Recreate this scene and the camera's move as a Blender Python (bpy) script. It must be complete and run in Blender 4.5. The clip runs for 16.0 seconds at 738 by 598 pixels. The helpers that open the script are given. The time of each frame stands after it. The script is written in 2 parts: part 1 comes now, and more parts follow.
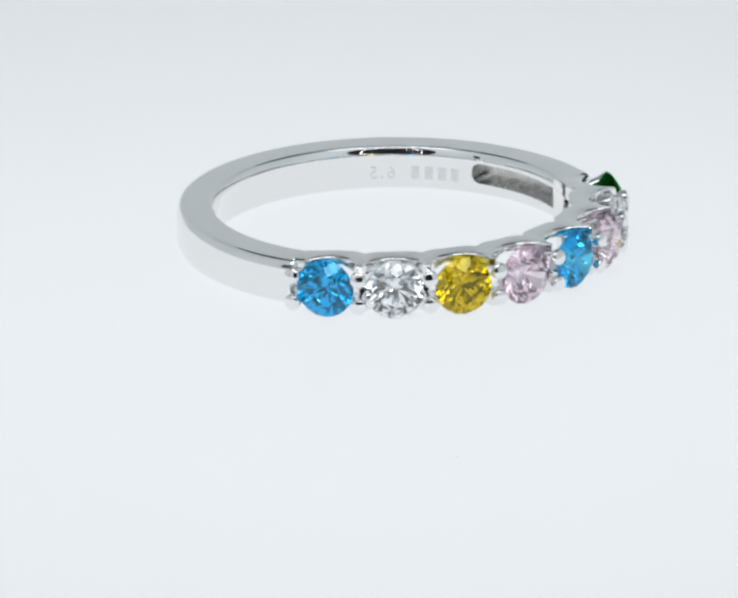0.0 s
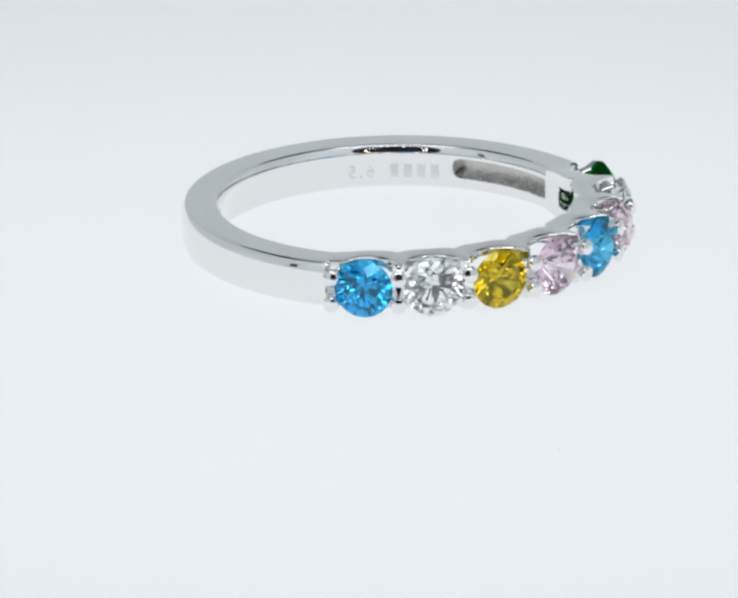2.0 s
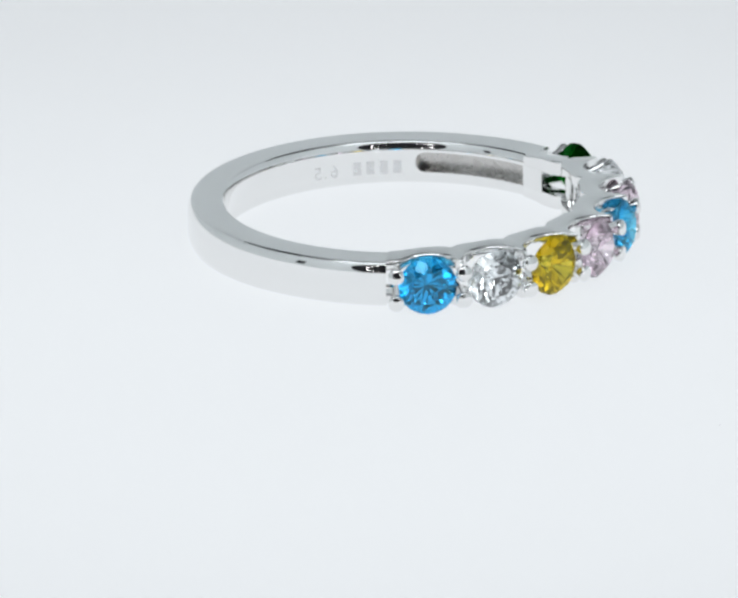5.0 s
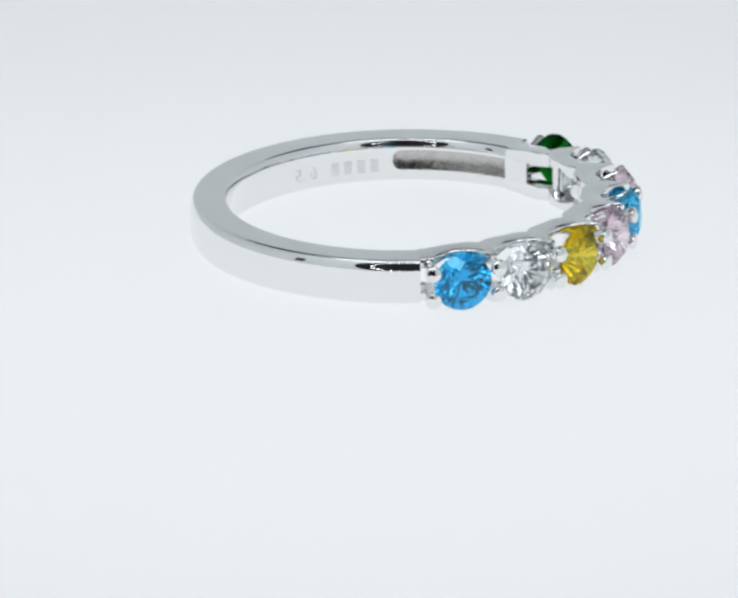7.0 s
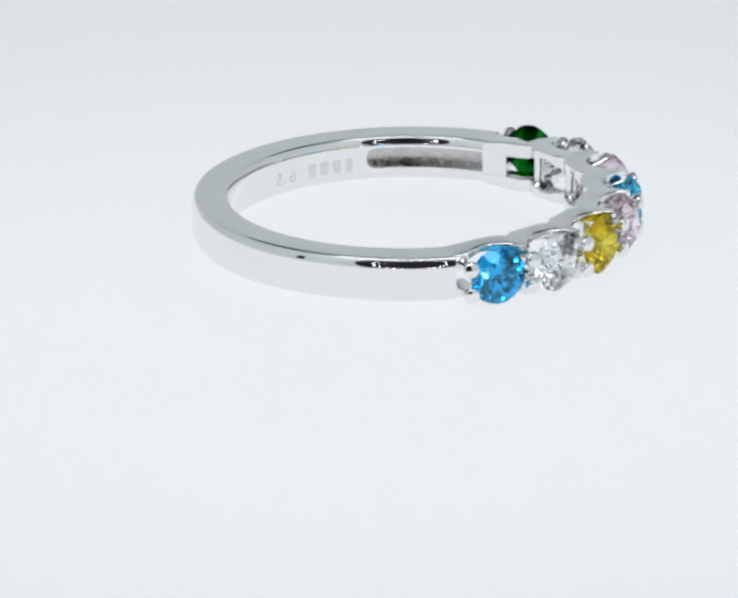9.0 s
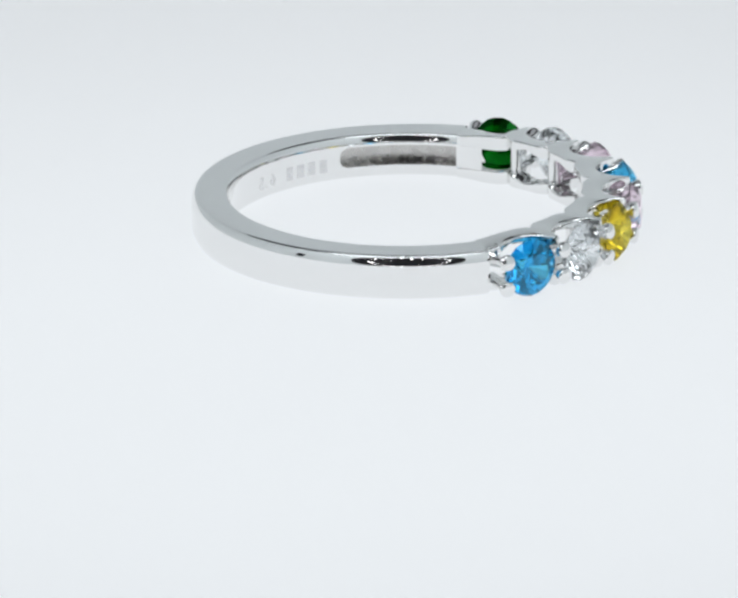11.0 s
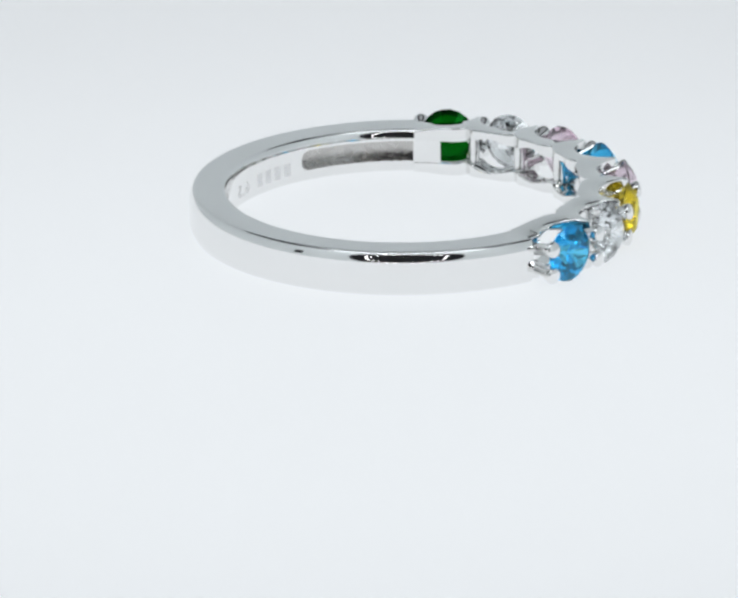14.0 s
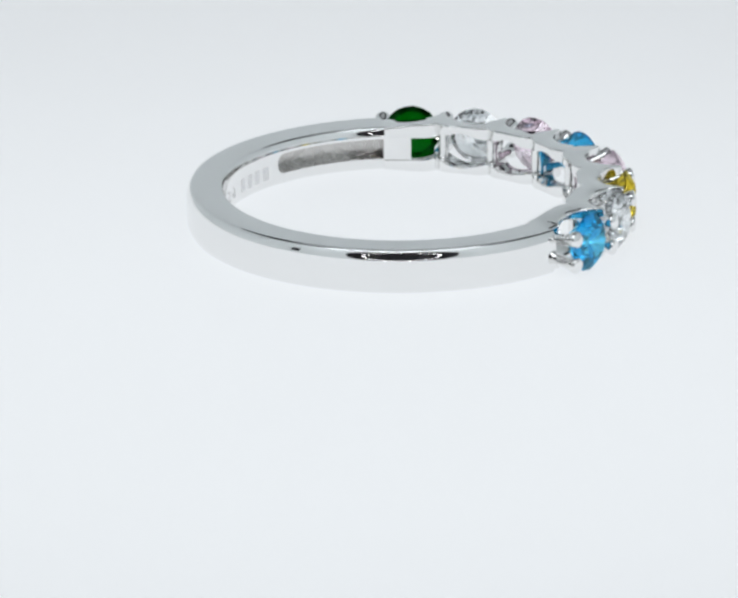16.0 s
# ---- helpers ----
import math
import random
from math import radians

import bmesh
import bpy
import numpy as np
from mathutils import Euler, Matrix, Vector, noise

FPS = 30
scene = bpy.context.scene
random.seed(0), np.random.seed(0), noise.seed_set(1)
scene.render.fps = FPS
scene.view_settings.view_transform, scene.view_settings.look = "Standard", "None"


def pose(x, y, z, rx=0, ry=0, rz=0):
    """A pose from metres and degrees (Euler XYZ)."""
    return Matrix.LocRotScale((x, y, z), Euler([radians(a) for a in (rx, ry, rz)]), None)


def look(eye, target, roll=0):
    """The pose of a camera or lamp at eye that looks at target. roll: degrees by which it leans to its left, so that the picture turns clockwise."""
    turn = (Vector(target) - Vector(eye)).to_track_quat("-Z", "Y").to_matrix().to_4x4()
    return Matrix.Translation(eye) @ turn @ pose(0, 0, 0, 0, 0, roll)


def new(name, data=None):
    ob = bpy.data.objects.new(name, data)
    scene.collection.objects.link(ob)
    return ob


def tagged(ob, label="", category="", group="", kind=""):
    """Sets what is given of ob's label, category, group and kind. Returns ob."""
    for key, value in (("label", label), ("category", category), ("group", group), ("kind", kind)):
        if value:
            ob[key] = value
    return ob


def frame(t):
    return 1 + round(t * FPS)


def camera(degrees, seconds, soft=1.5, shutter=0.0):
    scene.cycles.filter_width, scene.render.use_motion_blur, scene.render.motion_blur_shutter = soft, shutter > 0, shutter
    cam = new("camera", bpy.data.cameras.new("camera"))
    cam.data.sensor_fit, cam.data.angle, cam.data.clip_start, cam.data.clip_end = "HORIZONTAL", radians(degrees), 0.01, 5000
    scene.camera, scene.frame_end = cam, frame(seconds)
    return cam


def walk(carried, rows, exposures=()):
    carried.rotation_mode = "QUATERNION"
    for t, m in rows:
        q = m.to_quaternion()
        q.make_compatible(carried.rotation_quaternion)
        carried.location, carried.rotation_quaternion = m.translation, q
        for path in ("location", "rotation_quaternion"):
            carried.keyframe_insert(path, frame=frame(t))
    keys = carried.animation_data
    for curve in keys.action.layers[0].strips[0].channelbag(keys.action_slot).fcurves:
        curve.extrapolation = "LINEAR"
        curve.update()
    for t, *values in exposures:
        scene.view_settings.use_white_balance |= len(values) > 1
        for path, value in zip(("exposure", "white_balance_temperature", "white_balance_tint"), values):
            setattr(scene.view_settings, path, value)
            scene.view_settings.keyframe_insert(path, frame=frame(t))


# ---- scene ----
# Millimetres are used for the ring and its table; MM turns them into metres.
MM = 0.001
SEAT = (1.667, -1.663)          # the ring's centre on the turntable, mm from its axis
TURNS = (                       # seconds, turn of the table in degrees
    (0.0, 0.00), (0.5, 1.41), (1.0, 4.05), (1.5, 5.97), (2.0, 8.56), (2.5, 10.34), (3.0, 13.03), (3.5, 14.84), (4.0, 17.95),
    (6.5, 28.91), (7.0, 31.30), (7.5, 33.01), (8.0, 36.10), (8.5, 37.68), (9.0, 40.32), (11.5, 51.82), (12.0, 54.07), (12.5, 55.90),
    (13.0, 58.75), (13.5, 60.55), (14.0, 63.24), (14.5, 65.03), (15.0, 67.71), (15.5, 69.62), (16.0, 72.14))
LIFT, TILT_X, TILT_Y = 0.215, -0.25, -0.50     # how the ring leans on its stones: mm, degrees

# ---- camera ----
cam = camera(5.0, 16.0, soft=3.0)
EYE = (0.000000, -0.384704, 0.127361)
AIM = (0.000552, -0.001210, -0.002785)
VIEW = look(EYE, AIM, -0.017)
walk(cam, [(0.0, VIEW), (16.0, VIEW)])

# ---- light ----
world = bpy.data.worlds.new("studio")
scene.world = world
world.use_nodes = True
world.node_tree.nodes["Background"].inputs[0].default_value = (0.9, 0.95, 1.0, 1)
world.node_tree.nodes["Background"].inputs[1].default_value = 0.36


scene.view_settings.exposure = 0.0


# ---- materials ----
def material(name):
    m = bpy.data.materials.new(name)
    m.use_nodes = True
    return m, m.node_tree.nodes, m.node_tree.links, m.node_tree.nodes["Principled BSDF"]


def noise_bump(m, scale, strength, distance, detail=4.0):
    nodes, links = m.node_tree.nodes, m.node_tree.links
    co = nodes.new("ShaderNodeTexCoord")
    tex = nodes.new("ShaderNodeTexNoise")
    tex.inputs["Scale"].default_value, tex.inputs["Detail"].default_value = scale, detail
    links.new(co.outputs["Object"], tex.inputs["Vector"])
    bump = nodes.new("ShaderNodeBump")
    bump.inputs["Strength"].default_value, bump.inputs["Distance"].default_value = strength, distance
    links.new(tex.outputs["Fac"], bump.inputs["Height"])
    links.new(bump.outputs["Normal"], nodes["Principled BSDF"].inputs["Normal"])
    return tex


def ramped(m, tex, socket, low, high):
    ramp = m.node_tree.nodes.new("ShaderNodeMapRange")
    ramp.inputs["From Min"].default_value, ramp.inputs["From Max"].default_value = 0.3, 0.7
    ramp.inputs["To Min"].default_value, ramp.inputs["To Max"].default_value = low, high
    m.node_tree.links.new(tex.outputs["Fac"], ramp.inputs["Value"])
    m.node_tree.links.new(ramp.outputs["Result"], m.node_tree.nodes["Principled BSDF"].inputs[socket])


def metal(name, colour, rough, scale, bump):
    m, nodes, links, bsdf = material(name)
    bsdf.inputs["Base Color"].default_value = (*colour, 1)
    bsdf.inputs["Metallic"].default_value = 1
    tex = noise_bump(m, scale, bump, 0.00002)
    ramped(m, tex, "Roughness", rough * 0.7, rough * 1.4)
    return m


def painted(name, colour, rough, scale, bump, spread=0.04):
    m, nodes, links, bsdf = material(name)
    tex = noise_bump(m, scale, bump, 0.0001)
    mix = nodes.new("ShaderNodeMix")
    mix.data_type = "RGBA"
    mix.inputs[6].default_value = (*[c * (1 - spread) for c in colour], 1)
    mix.inputs[7].default_value = (*[min(1, c * (1 + spread)) for c in colour], 1)
    links.new(tex.outputs["Fac"], mix.inputs[0])
    links.new(mix.outputs[2], bsdf.inputs["Base Color"])
    bsdf.inputs["Roughness"].default_value = rough
    return m


def self_lit(name, colour, centre, rim, reach):
    """Frosted white plate: added emission washes out shadows, its fade paints the light's falloff."""
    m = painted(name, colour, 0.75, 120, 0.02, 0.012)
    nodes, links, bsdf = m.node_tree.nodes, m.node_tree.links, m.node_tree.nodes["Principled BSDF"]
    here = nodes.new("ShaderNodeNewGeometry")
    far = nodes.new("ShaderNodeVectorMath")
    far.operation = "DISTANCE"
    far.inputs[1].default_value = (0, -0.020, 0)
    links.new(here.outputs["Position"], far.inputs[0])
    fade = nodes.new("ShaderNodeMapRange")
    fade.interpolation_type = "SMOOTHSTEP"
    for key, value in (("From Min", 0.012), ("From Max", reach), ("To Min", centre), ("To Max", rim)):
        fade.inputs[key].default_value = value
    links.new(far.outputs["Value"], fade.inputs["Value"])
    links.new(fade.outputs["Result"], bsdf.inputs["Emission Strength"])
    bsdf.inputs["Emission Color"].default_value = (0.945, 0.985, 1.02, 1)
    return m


def gem_glass(name, colour, ior):
    """Clear cut stone; its tint deepens with every facet that the light meets."""
    m, nodes, links, bsdf = material(name)
    nodes.remove(bsdf)
    glass = nodes.new("ShaderNodeBsdfGlass")
    glass.inputs["Color"].default_value = (*colour, 1)
    glass.inputs["IOR"].default_value = ior
    glass.inputs["Roughness"].default_value = 0.012
    links.new(glass.outputs["BSDF"], nodes["Material Output"].inputs["Surface"])
    return m


def glow(name, colour, strength):
    m, nodes, links, bsdf = material(name)
    bsdf.inputs["Base Color"].default_value = (*colour, 1)
    bsdf.inputs["Emission Color"].default_value = (*colour, 1)
    bsdf.inputs["Emission Strength"].default_value = strength
    return m


WHITE_GOLD = metal("white_gold", (0.872, 0.872, 0.868), 0.028, 900, 0.02)
SATIN_GOLD = metal("darker_satin_white_gold", (0.60, 0.585, 0.57), 0.24, 1600, 0.12)
ENGRAVED = metal("engraved_white_gold", (0.77, 0.77, 0.775), 0.32, 6000, 0.3)
ACRYLIC = self_lit("glowing_white_acrylic", (0.20, 0.202, 0.205), 0.754, 0.622, 0.078)
FABRIC = painted("white_fabric", (0.855, 0.88, 0.885), 0.9, 900, 0.2, 0.03)
DARK_FABRIC = painted("dark_fabric", (0.03, 0.03, 0.035), 0.9, 900, 0.2, 0.1)
# even emission added to the unseen tent wall, so the metal mirrors it brighter
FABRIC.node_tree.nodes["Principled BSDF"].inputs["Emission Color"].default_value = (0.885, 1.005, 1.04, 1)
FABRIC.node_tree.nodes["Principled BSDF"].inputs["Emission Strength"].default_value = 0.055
BLACK_PLASTIC = painted("black_plastic", (0.004, 0.004, 0.006), 0.8, 700, 0.1)
DIFFUSER = painted("white_diffuser", (0.85, 0.85, 0.85), 0.5, 300, 0.05)
DUST = painted("grey_dust", (0.45, 0.44, 0.43), 0.9, 4000, 0.4, 0.2)
LED = glow("white_led", (1.0, 1.0, 1.0), 13.0)
PANEL = glow("white_light_panel", (0.94, 0.98, 1.0), 3.2)
GEMS = {
    "blue": gem_glass("blue_gem", (0.35, 0.81, 0.985), 2.1),
    "clear": gem_glass("clear_gem", (0.985, 0.995, 1.0), 2.1),
    "yellow": gem_glass("yellow_gem", (0.93, 0.845, 0.27), 2.1),
    "pink": gem_glass("pink_gem", (0.985, 0.925, 0.965), 2.1),
    "green": gem_glass("green_gem", (0.02, 0.34, 0.05), 1.8),
}


# ---- mesh helpers ----
def mesh_of(name, verts, faces, mat, sharp=None):
    me = bpy.data.meshes.new(name)
    me.from_pydata([tuple(c * MM for c in v) for v in verts], [], faces)
    bm = bmesh.new()
    bm.from_mesh(me)
    bmesh.ops.remove_doubles(bm, verts=bm.verts, dist=1e-7)
    bmesh.ops.recalc_face_normals(bm, faces=bm.faces)
    bm.to_mesh(me)
    bm.free()
    me.materials.append(mat)
    if sharp:
        me.shade_smooth()
        me.set_sharp_from_angle(angle=radians(sharp))
    return me


def part(name, me, parent, label="", m=None):
    ob = new(name, me)
    ob.parent = parent
    if m is not None:
        ob.matrix_local = m
    if label:
        ob["label"] = label
    return ob


def polar(r, deg, z):
    return (r * math.cos(radians(deg)), r * math.sin(radians(deg)), z)


def swept(name, sections, mat, closed=False, sharp=35):
    """A solid through equal-length outlines, each a list of points in mm."""
    n = len(sections[0])
    verts = [p for s in sections for p in s]
    faces = []
    for i in range(len(sections) - (0 if closed else 1)):
        a, b = i * n, (i + 1) % len(sections) * n
        for k in range(n):
            faces.append((a + k, a + (k + 1) % n, b + (k + 1) % n, b + k))
    if not closed:
        faces.append(tuple(range(n)))
        faces.append(tuple(range(len(verts) - n, len(verts))))
    return mesh_of(name, verts, faces, mat, sharp)


def disc_mesh(name, radius, thick, mat, n=96, hole=0.0, start=0.0, sweep=360.0):
    whole = sweep >= 360
    sections = []
    for i in range(n if whole else n + 1):
        a = start + sweep * i / n
        lo = hole if hole else 0.01
        sections.append([polar(lo, a, -thick), polar(lo, a, 0), polar(radius - 0.5, a, 0), polar(radius, a, -0.5), polar(radius, a, -thick)])
    return swept(name, sections, mat, whole)


def round_corner(cr, cz, rad, a0, a1, n=5):
    return [(cr + rad * math.cos(radians(a0 + (a1 - a0) * i / n)), cz + rad * math.sin(radians(a0 + (a1 - a0) * i / n))) for i in range(n + 1)]


# ---- the studio: turntable, tent, lamps ----
def build_studio():
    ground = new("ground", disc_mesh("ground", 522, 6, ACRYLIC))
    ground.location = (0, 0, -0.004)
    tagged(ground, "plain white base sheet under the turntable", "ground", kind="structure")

    wall_bm = bmesh.new()
    bmesh.ops.create_cone(wall_bm, cap_ends=False, segments=96, radius1=0.495, radius2=0.495, depth=0.486)
    bmesh.ops.translate(wall_bm, vec=(0, 0, 0.231), verts=wall_bm.verts)
    bmesh.ops.solidify(wall_bm, geom=wall_bm.faces, thickness=0.003)
    me = bpy.data.meshes.new("wall")
    wall_bm.to_mesh(me)
    wall_bm.free()
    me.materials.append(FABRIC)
    tagged(new("wall_tent", me), "unseen round white fabric tent wall, emission added to brighten its reflection", "wall", kind="structure")

    top = new("ceiling", disc_mesh("ceiling", 500, 3, DARK_FABRIC, hole=270))
    top.location = (0, 0, 0.472)
    tagged(top, "dark fabric top of the light tent with a round opening", "ceiling", kind="structure")

    lamp = tagged(new("ceiling_light"), "curved white light panel under the tent top", "lamp")
    lamp.location = (0, 0, 0.466)
    part("housing", disc_mesh("housing", 418, 8, DIFFUSER, hole=274, start=216, sweep=108), lamp)
    part("diffuser", disc_mesh("diffuser", 410, 3, PANEL, hole=281, start=218, sweep=104), lamp, "glowing white diffuser", pose(0, 0, -0.0084))


def build_ring_light():
    """A black ring lamp round the lens, with a circle of small white diodes."""
    lamp = tagged(new("ring_light"), "black ring lamp with a circle of white diodes", "lamp")
    back = (Vector(AIM) - Vector(EYE)).normalized()
    lamp.matrix_world = look(Vector(EYE) + back * 0.012, AIM)
    sections = []
    for i in range(96):
        a = radians(360 * i / 96)
        x, y = math.cos(a), math.sin(a)
        wide, high = 198 * abs(x) ** 0.7 * (1 if x > 0 else -1), 150 * abs(y) ** 0.8 * (1 if y > 0 else -1)
        sections.append([(22 * x, 22 * y, -18), (22 * x, 22 * y, 0), (wide, high, 0), (wide, high, -18)])
    part("housing", swept("housing", sections, BLACK_PLASTIC, True), lamp)
    part("back_plate", disc_mesh("back_plate", 40, 3, BLACK_PLASTIC), lamp, "", pose(0, 0, 0.035))
    diode = disc_mesh("diode", 4.0, 2.0, LED, 12)
    for i in range(26):
        a = radians(360 * (i + 0.5) / 26)
        part("diode", diode, lamp, "", Matrix.Translation((0.132 * math.cos(a), 0.132 * math.sin(a), -0.0196)) @ pose(0, 0, 0, 180))


def build_clip():
    """A small dark clip on the tent wall, seen only as a dark fleck in the polished metal."""
    me = swept("clip", [[(-18, -7, z), (18, -7, z), (21, 0, z), (18, 7, z), (-18, 7, z), (-21, 0, z)] for z in (0, 7, 90, 97)], BLACK_PLASTIC)
    clip = tagged(new("clip", me), "small black plastic clip on the tent wall", "clip")
    clip.matrix_world = pose(-0.402, -0.258, 0.061, 0, 0, 57 - 90)


def build_turntable():
    table = tagged(new("turntable"), "round white matte turntable plate, nearly spotless", "turntable")
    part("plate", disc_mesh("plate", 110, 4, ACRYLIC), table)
    speck = mesh_of("dust_speck", [(0.05, 0, 0.002), (0, 0.04, 0.002), (-0.04, 0.01, 0.002), (0, -0.03, 0.002), (0, 0, 0.04)],
                    [(0, 1, 4), (1, 2, 4), (2, 3, 4), (3, 0, 4), (3, 2, 1, 0)], DUST)
    part("dust_speck", speck, table, "tiny grey dust speck", Matrix.Translation([c * MM for c in polar(31.6, -82.0, 0)]))
    return table


# ---- the ring ----
R_IN, R_OUT, WIDTH = 8.45, 10.30, 2.14
HEAD_A, HEAD_B = 242.4, 383.0          # the shank ends here, degrees round the ring
STONE_0, PITCH = 252.9, 17.4           # first stone's angle and the step to the next
STONES = ("blue", "clear", "yellow", "pink", "blue", "pink", "clear", "green")
WORDS = {"blue": "round brilliant-cut sky-blue gemstone", "clear": "round brilliant-cut clear colourless gemstone",
         "yellow": "round brilliant-cut golden yellow gemstone", "pink": "round brilliant-cut pale pink gemstone",
         "green": "round brilliant-cut deep green gemstone"}
GIRDLE_R, STONE_RAD = 10.78, 1.38
SLOT = (23.3, 62.5, 0.58, 1.58, 0.8)  # recess in the shank's inside: from, to, bottom, top, depth


def flare(deg):
    """The shank grows outwards towards the head."""
    near = max(0.0, 1 - abs(deg - HEAD_A) / 34.0, 1 - abs(deg - HEAD_B + 360) / 34.0)
    return 0.10 * near * near * (3 - 2 * near)


def edge_profile(rad, corner, steep=36):
    """From the flat side over a small corner onto the crowned face: (depth below the crown, height below the side)."""
    crown = [(rad * (1 - math.cos(radians(steep * k))), -rad * math.sin(radians(steep * k))) for k in (1, 0.86, 0.72, 0.56, 0.39, 0.2, 0)]
    d0, h0 = crown[0]
    arc = []
    for k in (1, 0.81, 0.63, 0.44, 0.26, 0.11):
        a = steep + (90 - steep) * k
        arc.append((d0 + corner * (math.cos(radians(steep)) - math.cos(radians(a))), h0 + corner * (math.sin(radians(steep)) - math.sin(radians(a)))))
    top = arc[0][1]
    return [(arc[0][0] + 0.06, 0.0)] + [(d, h - top) for d, h in arc + crown]


OUTER_EDGE, INNER_EDGE = edge_profile(1.12, 0.15, 31), edge_profile(0.97, 0.13, 30)
RAIL_EDGE = edge_profile(0.10, 0.06)


def shank_section(deg, groove, lo, hi):
    """Flat sides, softly crowned inside and outside."""
    w, ro, ri = WIDTH, R_OUT + flare(deg), R_IN
    pts = [(ro - d, h) for d, h in OUTER_EDGE] + [(ro - d, w - h) for d, h in reversed(OUTER_EDGE)]
    pts += [(ri + d, w - h) for d, h in INNER_EDGE]
    pts += [(ri, hi), (ri + groove, hi), (ri + groove, lo), (ri, lo)]
    pts += [(ri + d, h) for d, h in reversed(INNER_EDGE)]
    return [polar(r, deg, z) for r, z in pts]


def shank_mesh():
    a, b, lo, hi, deep = SLOT
    mid, half = (lo + hi) / 2, (hi - lo) / 2
    end = HEAD_B - 360
    rows = [(end + (a - end) * i / 8, 0.0, lo, hi) for i in range(9)]
    rows += [(a + (b - 3.4 - a) * i / 36, deep, lo, hi) for i in range(37)]
    for i in range(1, 11):
        s = i / 10
        h = half * math.sqrt(max(0.0, 1 - s * s)) * 0.75 + half * 0.25
        rows.append((b - 3.4 + 3.4 * s, deep, mid - h, mid + h))
    rows.append((b, 0.0, mid - half * 0.25, mid + half * 0.25))
    rows += [(b + (HEAD_A - b) * i / 170, 0.0, lo, hi) for i in range(1, 171)]
    me = swept("shank", [shank_section(*r) for r in rows], WHITE_GOLD)
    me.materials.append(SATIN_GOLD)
    # faces inside the recess take the darker, rougher metal
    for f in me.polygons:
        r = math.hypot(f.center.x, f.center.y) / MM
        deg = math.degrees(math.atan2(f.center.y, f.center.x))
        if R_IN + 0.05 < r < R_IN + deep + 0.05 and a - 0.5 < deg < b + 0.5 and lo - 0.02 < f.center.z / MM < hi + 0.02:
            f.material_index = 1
    return me


def bend(deg):
    """The head bows slightly out of the ring's plane."""
    return 0.12 * math.sin(math.pi * max(0.0, min(1.0, (deg - HEAD_A) / (HEAD_B - HEAD_A))))


def rail_radii(deg):
    """Inner and outer radius of a gallery rail: lobed inside, scooped out round each stone."""
    u = (deg - STONE_0) / PITCH
    ends = u < -0.5 or u > 7.5
    off = PITCH / 2 if ends else abs(u - round(u)) * PITCH
    notch = 0.0 if ends else 0.34 * max(0.0, (off - 4.0) / (PITCH / 2 - 4.0)) ** 2
    if u < 0 or u > 7:
        notch = 0.0
    side = radians(off) * 10.3 / 1.47
    reach = 10.76 - 1.32 * math.sqrt(1 - side * side) if side < 1 else 10.76
    if u < -0.4 or u > 7.4:
        reach = 9.95
    return R_IN + notch, reach


RAIL = 0.56


def rail_mesh(upper):
    sections = []
    n = 300
    for i in range(n + 1):
        deg = HEAD_A + (HEAD_B - HEAD_A) * i / n
        ri, ro = rail_radii(deg)
        c = 0.09
        rise = max(0.0, min(1.0, (deg - HEAD_A) / 11.0, (HEAD_B - deg) / 11.0))
        rise = 0.14 * rise * rise * (3 - 2 * rise)
        u = (deg - STONE_0) / PITCH
        arch = 0.5 + 0.5 * math.cos(2 * math.pi * u) if -0.5 < u < 6.5 else 0.0
        soft = 0.07 if u < 6.4 else 0.012
        rail = RAIL - 0.06 - 0.26 * arch if u < 6.5 else RAIL
        pts = [(ri + d, h) for d, h in RAIL_EDGE] + [(ri, rail - soft), (ri + soft * 0.3, rail - soft * 0.3), (ri + soft, rail), (ro - c, rail), (ro, rail - c), (ro, 0.12), (ro - 0.03, 0.06), (ro - c, 0.015), (ro - c - 0.04, 0.0)]
        pts = [(r, h if h > 0.13 else h - rise) for r, h in pts]
        sections.append([polar(r, deg, bend(deg) + (WIDTH - h if upper else h)) for r, h in pts])
    return swept("gallery_rail", sections, WHITE_GOLD, sharp=30)


def bar_mesh():
    """An upright rounded bar between two stones, with a web running outwards below the prongs."""
    sections = []
    for z in (0.30, WIDTH - 0.30):
        sec = [(9.22 + 0.36 * math.cos(radians(a)), 0.25 * math.sin(radians(a)), z) for a in range(60, 301, 16)]
        sections.append(sec + [(9.9, -0.13, z), (9.9, 0.13, z)])
    return swept("bar", sections, WHITE_GOLD, sharp=40)


def prong_mesh():
    """A prong along +x with a round, slightly domed head."""
    sections = []
    steps = [(-1.7, 0.27), (-0.5, 0.29), (-0.28, 0.34), (-0.14, 0.385)]
    steps += [(0.13 * math.sin(radians(a)), 0.25 + 0.145 * math.cos(radians(a))) for a in (0, 20, 40, 60, 80)]
    steps += [(0.157, 0.19), (0.175, 0.07)]
    for x, r in steps:
        sec = []
        for k in range(16):
            a = 2 * math.pi * k / 16
            sec.append((x, r * math.cos(a), r * math.sin(a)))
        sections.append(sec)
    return swept("prong", sections, WHITE_GOLD, sharp=60)


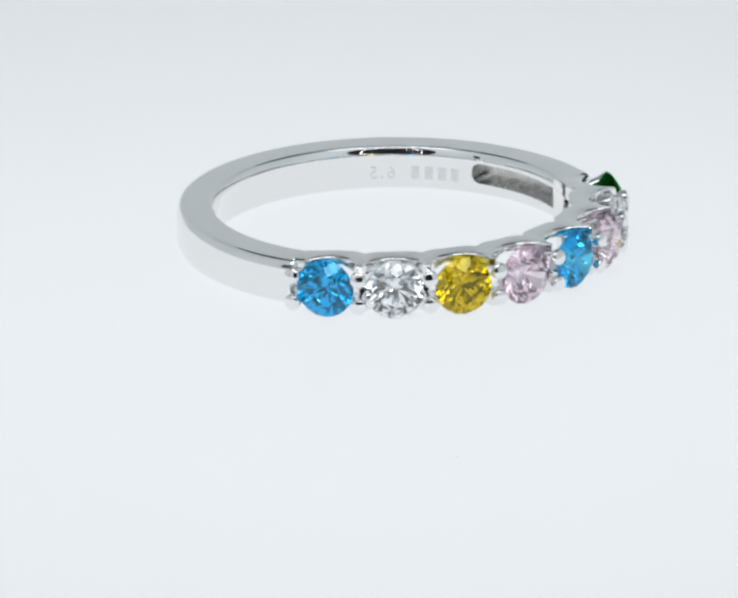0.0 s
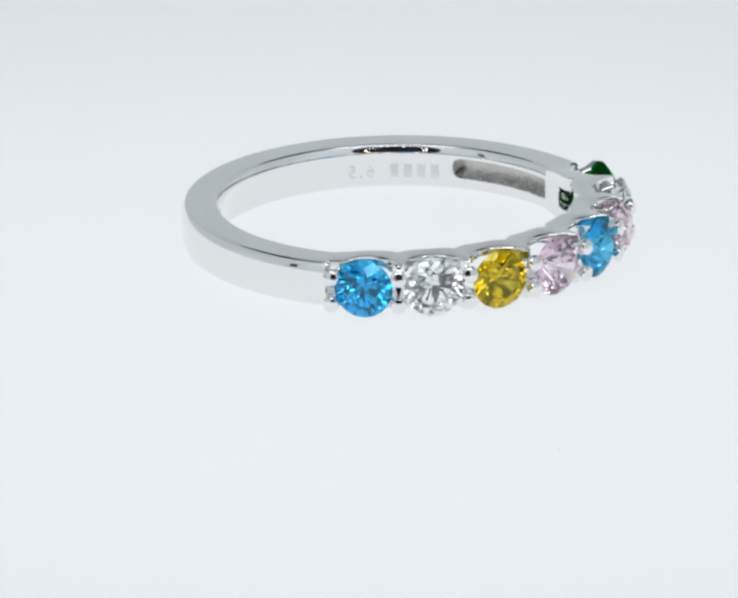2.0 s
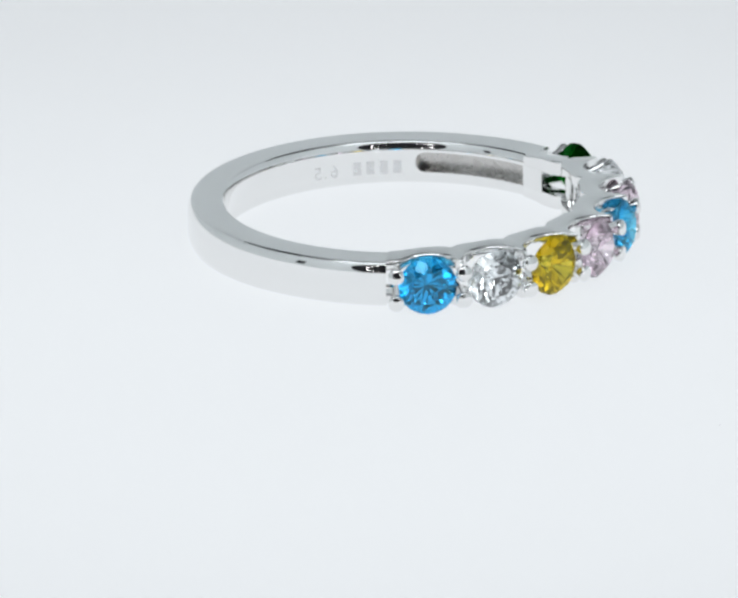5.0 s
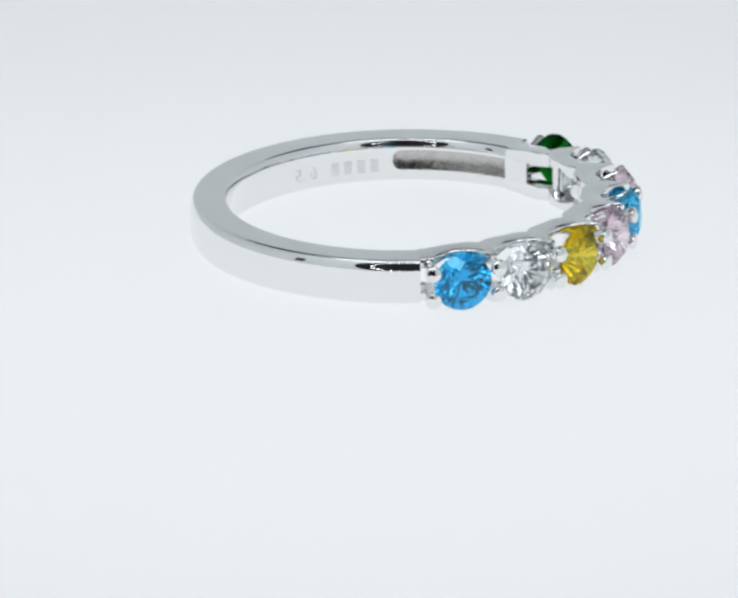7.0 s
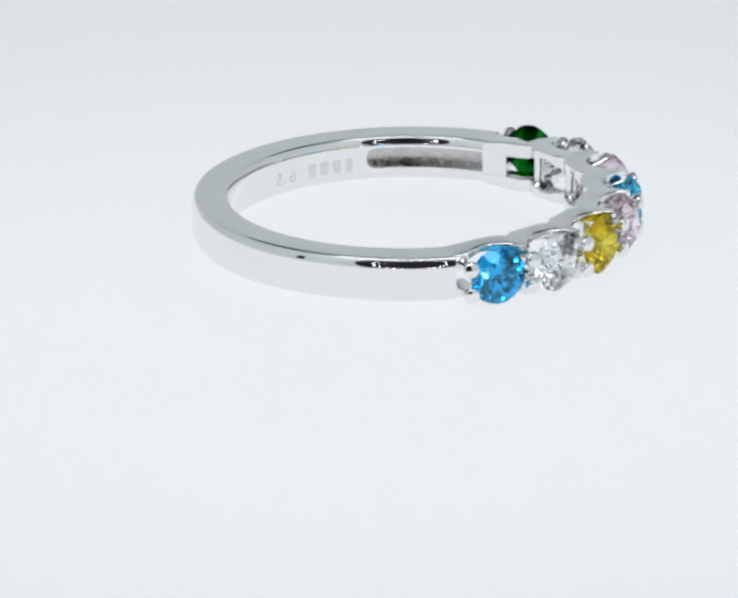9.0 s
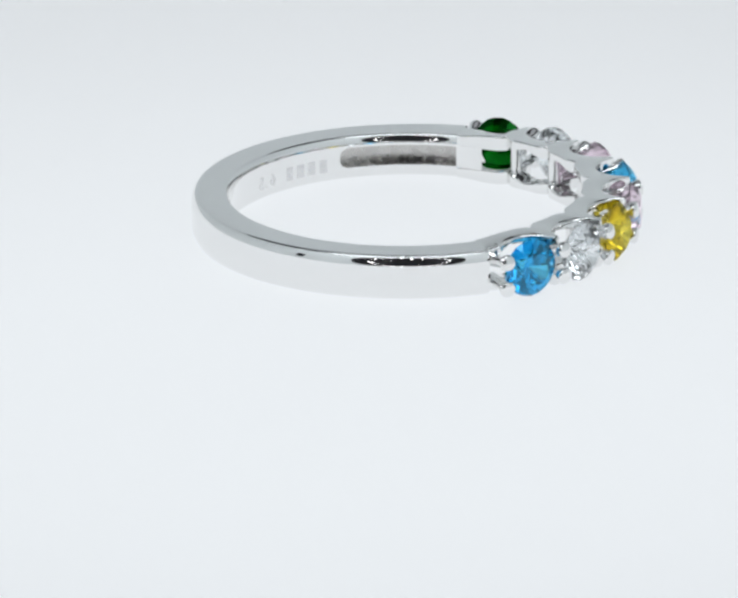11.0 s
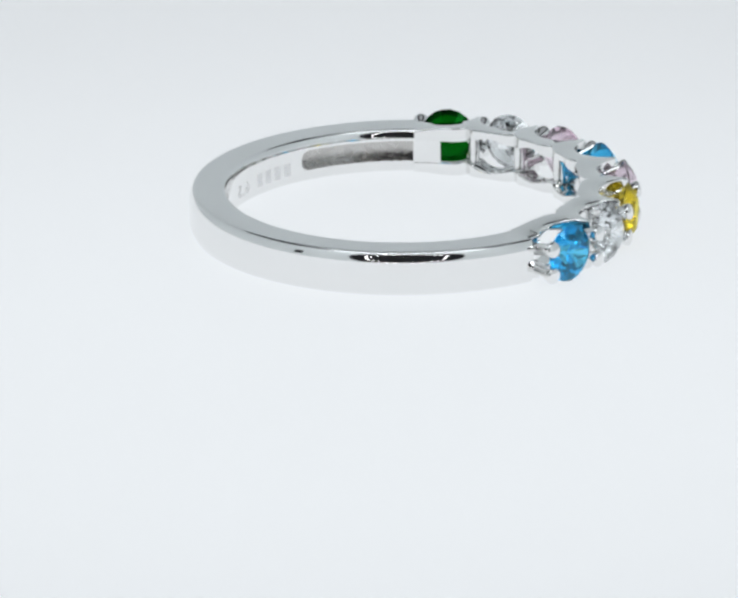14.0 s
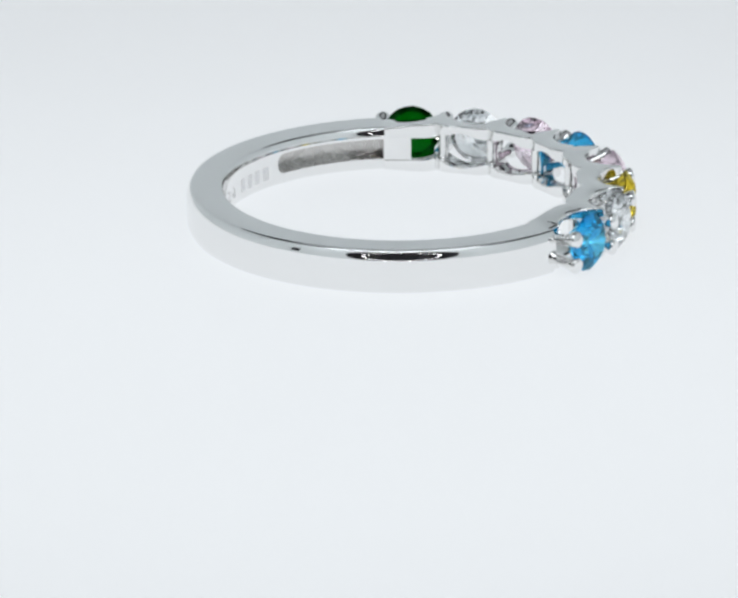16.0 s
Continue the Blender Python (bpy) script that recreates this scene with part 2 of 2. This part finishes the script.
def gem_mesh(name, mat):
    """A round brilliant with its table towards +x."""
    R, crown, pav, gir = STONE_RAD, 0.45, 1.24, 0.03
    rt, mr, nr = 0.57 * R, 0.80 * R, 0.24 * R
    n = 10
    c = math.cos(math.pi / n)
    v = []

    def ring(radius, h, count, off):
        first = len(v)
        for k in range(count):
            a = 2 * math.pi * (k + off) / count
            v.append((h, radius * math.cos(a), radius * math.sin(a)))
        return first

    T = ring(rt, crown + gir, n, 0)
    M = ring(mr, gir + crown * (1 - (mr * c - rt) / (R - rt)), n, 0.5)
    G = ring(R, gir, 2 * n, 0)
    H = ring(R, -gir, 2 * n, 0)
    N = ring(nr, -gir - pav * (1 - nr * c / R), n, 0.5)
    v.append((-gir - pav, 0, 0))
    C = len(v) - 1
    f = [tuple(T + k for k in range(n))]
    for k in range(n):
        k1, km = (k + 1) % n, (k - 1) % n
        g0, g1, g2 = 2 * k, 2 * k + 1, (2 * k + 2) % (2 * n)
        f += [(T + k, M + k, T + k1), (T + k, M + km, G + g0, M + k)]
        f += [(M + k, G + g0, G + g1), (M + k, G + g1, G + g2)]
        f += [(G + g0, H + g0, H + g1, G + g1), (G + g1, H + g1, H + g2, G + g2)]
        f += [(N + k, H + g1, H + g0), (N + k, H + g2, H + g1), (C, N + k, H + g0, N + km)]
    rng = random.Random(name)
    v = [tuple(c + rng.uniform(-0.012, 0.012) * R for c in p) for p in v]
    return mesh_of(name, v, f, mat)


def facing(r, deg, z, spin=0.0):
    return pose(0, 0, 0, 0, 0, deg) @ pose(r * MM, 0, z * MM, spin)


def engraving(ring):
    """The size on the inside of the shank, and bars for the word beside it, all in shallow strokes."""
    def bent(flat, deg0):
        """Bends points (along the inside, up) onto the inner wall; along runs towards rising angle."""
        return [polar(R_IN - 0.012, deg0 + math.degrees(s / R_IN), 0.84 + z) for s, z in flat]

    def bar(deg, s, z, w, h):
        flat = [(s - w / 2, z - h / 2), (s + w / 2, z - h / 2), (s + w / 2, z + h / 2), (s - w / 2, z + h / 2)]
        inner = bent(flat, deg)
        outer = [(x * 1.004, y * 1.004, zz) for x, y, zz in inner]
        return inner + outer

    box = [(0, 1, 2, 3), (7, 6, 5, 4), (0, 4, 5, 1), (1, 5, 6, 2), (2, 6, 7, 3), (3, 7, 4, 0)]
    for i in range(4):
        me = mesh_of("engraved_bar", bar(68.6 + 4.5 * i, 0, 0, 0.40, 0.66), box, ENGRAVED)
        part("engraved_bar", me, ring, "faint engraved bar")
    for text, deg in (("6", 90.0), (".", 93.2), ("5", 96.0)):
        curve = bpy.data.curves.new("numeral", "FONT")
        curve.body, curve.size, curve.align_x, curve.extrude = text, 0.90, "CENTER", 0.01
        tmp = bpy.data.objects.new("numeral", curve)
        scene.collection.objects.link(tmp)
        bpy.context.view_layer.update()
        me = bpy.data.meshes.new_from_object(tmp.evaluated_get(bpy.context.evaluated_depsgraph_get()))
        bpy.data.objects.remove(tmp)
        for vert in me.vertices:
            x, y, d = vert.co
            vert.co = Vector(polar(R_IN - 0.008 + d, deg + math.degrees(x / R_IN), 0.84 + y - 0.31)) * MM
        me.materials.clear()
        me.materials.append(ENGRAVED)
        part("numeral", me, ring, "faint engraved numeral")


def build_ring():
    ring = tagged(new("ring"), "polished white gold ring set with eight round coloured gemstones", "ring")
    part("shank", shank_mesh(), ring, "plain polished shank with a recess inside")
    part("gallery_rail", rail_mesh(True), ring)
    part("gallery_rail", rail_mesh(False), ring)
    bar, prong = bar_mesh(), prong_mesh()
    for i in range(9):
        deg = STONE_0 + PITCH * (i - 0.5)
        if 0 < i < 8:
            part("bar", bar, ring, "", pose(0, 0, 0, 0, 0, deg - (1.6 if i == 7 else 0.0)))
        turn = deg + {0: 1.0, 8: -1.3}.get(i, 0.0)
        for z in (0.44, WIDTH - 0.40):
            part("prong", prong, ring, "", facing(11.22, turn, z + bend(deg)) @ pose(0, 0, 0, 0, -13 if z > 1 else 3))
    plate = swept("end_plate", [[polar(r, a, z) for r, z in ((R_IN - 0.004, RAIL - 0.05), (R_IN - 0.004, WIDTH - RAIL + 0.05), (8.8, WIDTH - RAIL + 0.05), (8.8, RAIL - 0.05))] for a in (14.2, 16.0, 18.0, 20.0, 22.0, 23.28)], WHITE_GOLD)
    part("end_plate", plate, ring)
    made = {}
    for i, kind in enumerate(STONES):
        if kind not in made:
            made[kind] = gem_mesh(kind + "_gem", GEMS[kind])
        part("gemstone", made[kind], ring, WORDS[kind], facing(GIRDLE_R, STONE_0 + PITCH * i, WIDTH / 2 + 0.05 + bend(STONE_0 + PITCH * i), 11.0 * i))
    engraving(ring)
    return ring


build_studio()
build_ring_light()
build_clip()
turntable = build_turntable()
gem_ring = build_ring()


def motions():
    seat = pose(SEAT[0] * MM, SEAT[1] * MM, LIFT * MM, TILT_X, TILT_Y)
    walk(gem_ring, [(t, pose(0, 0, 0, 0, 0, a) @ seat) for t, a in TURNS])
    walk(turntable, [(t, pose(0, 0, 0, 0, 0, a)) for t, a in TURNS])


motions()
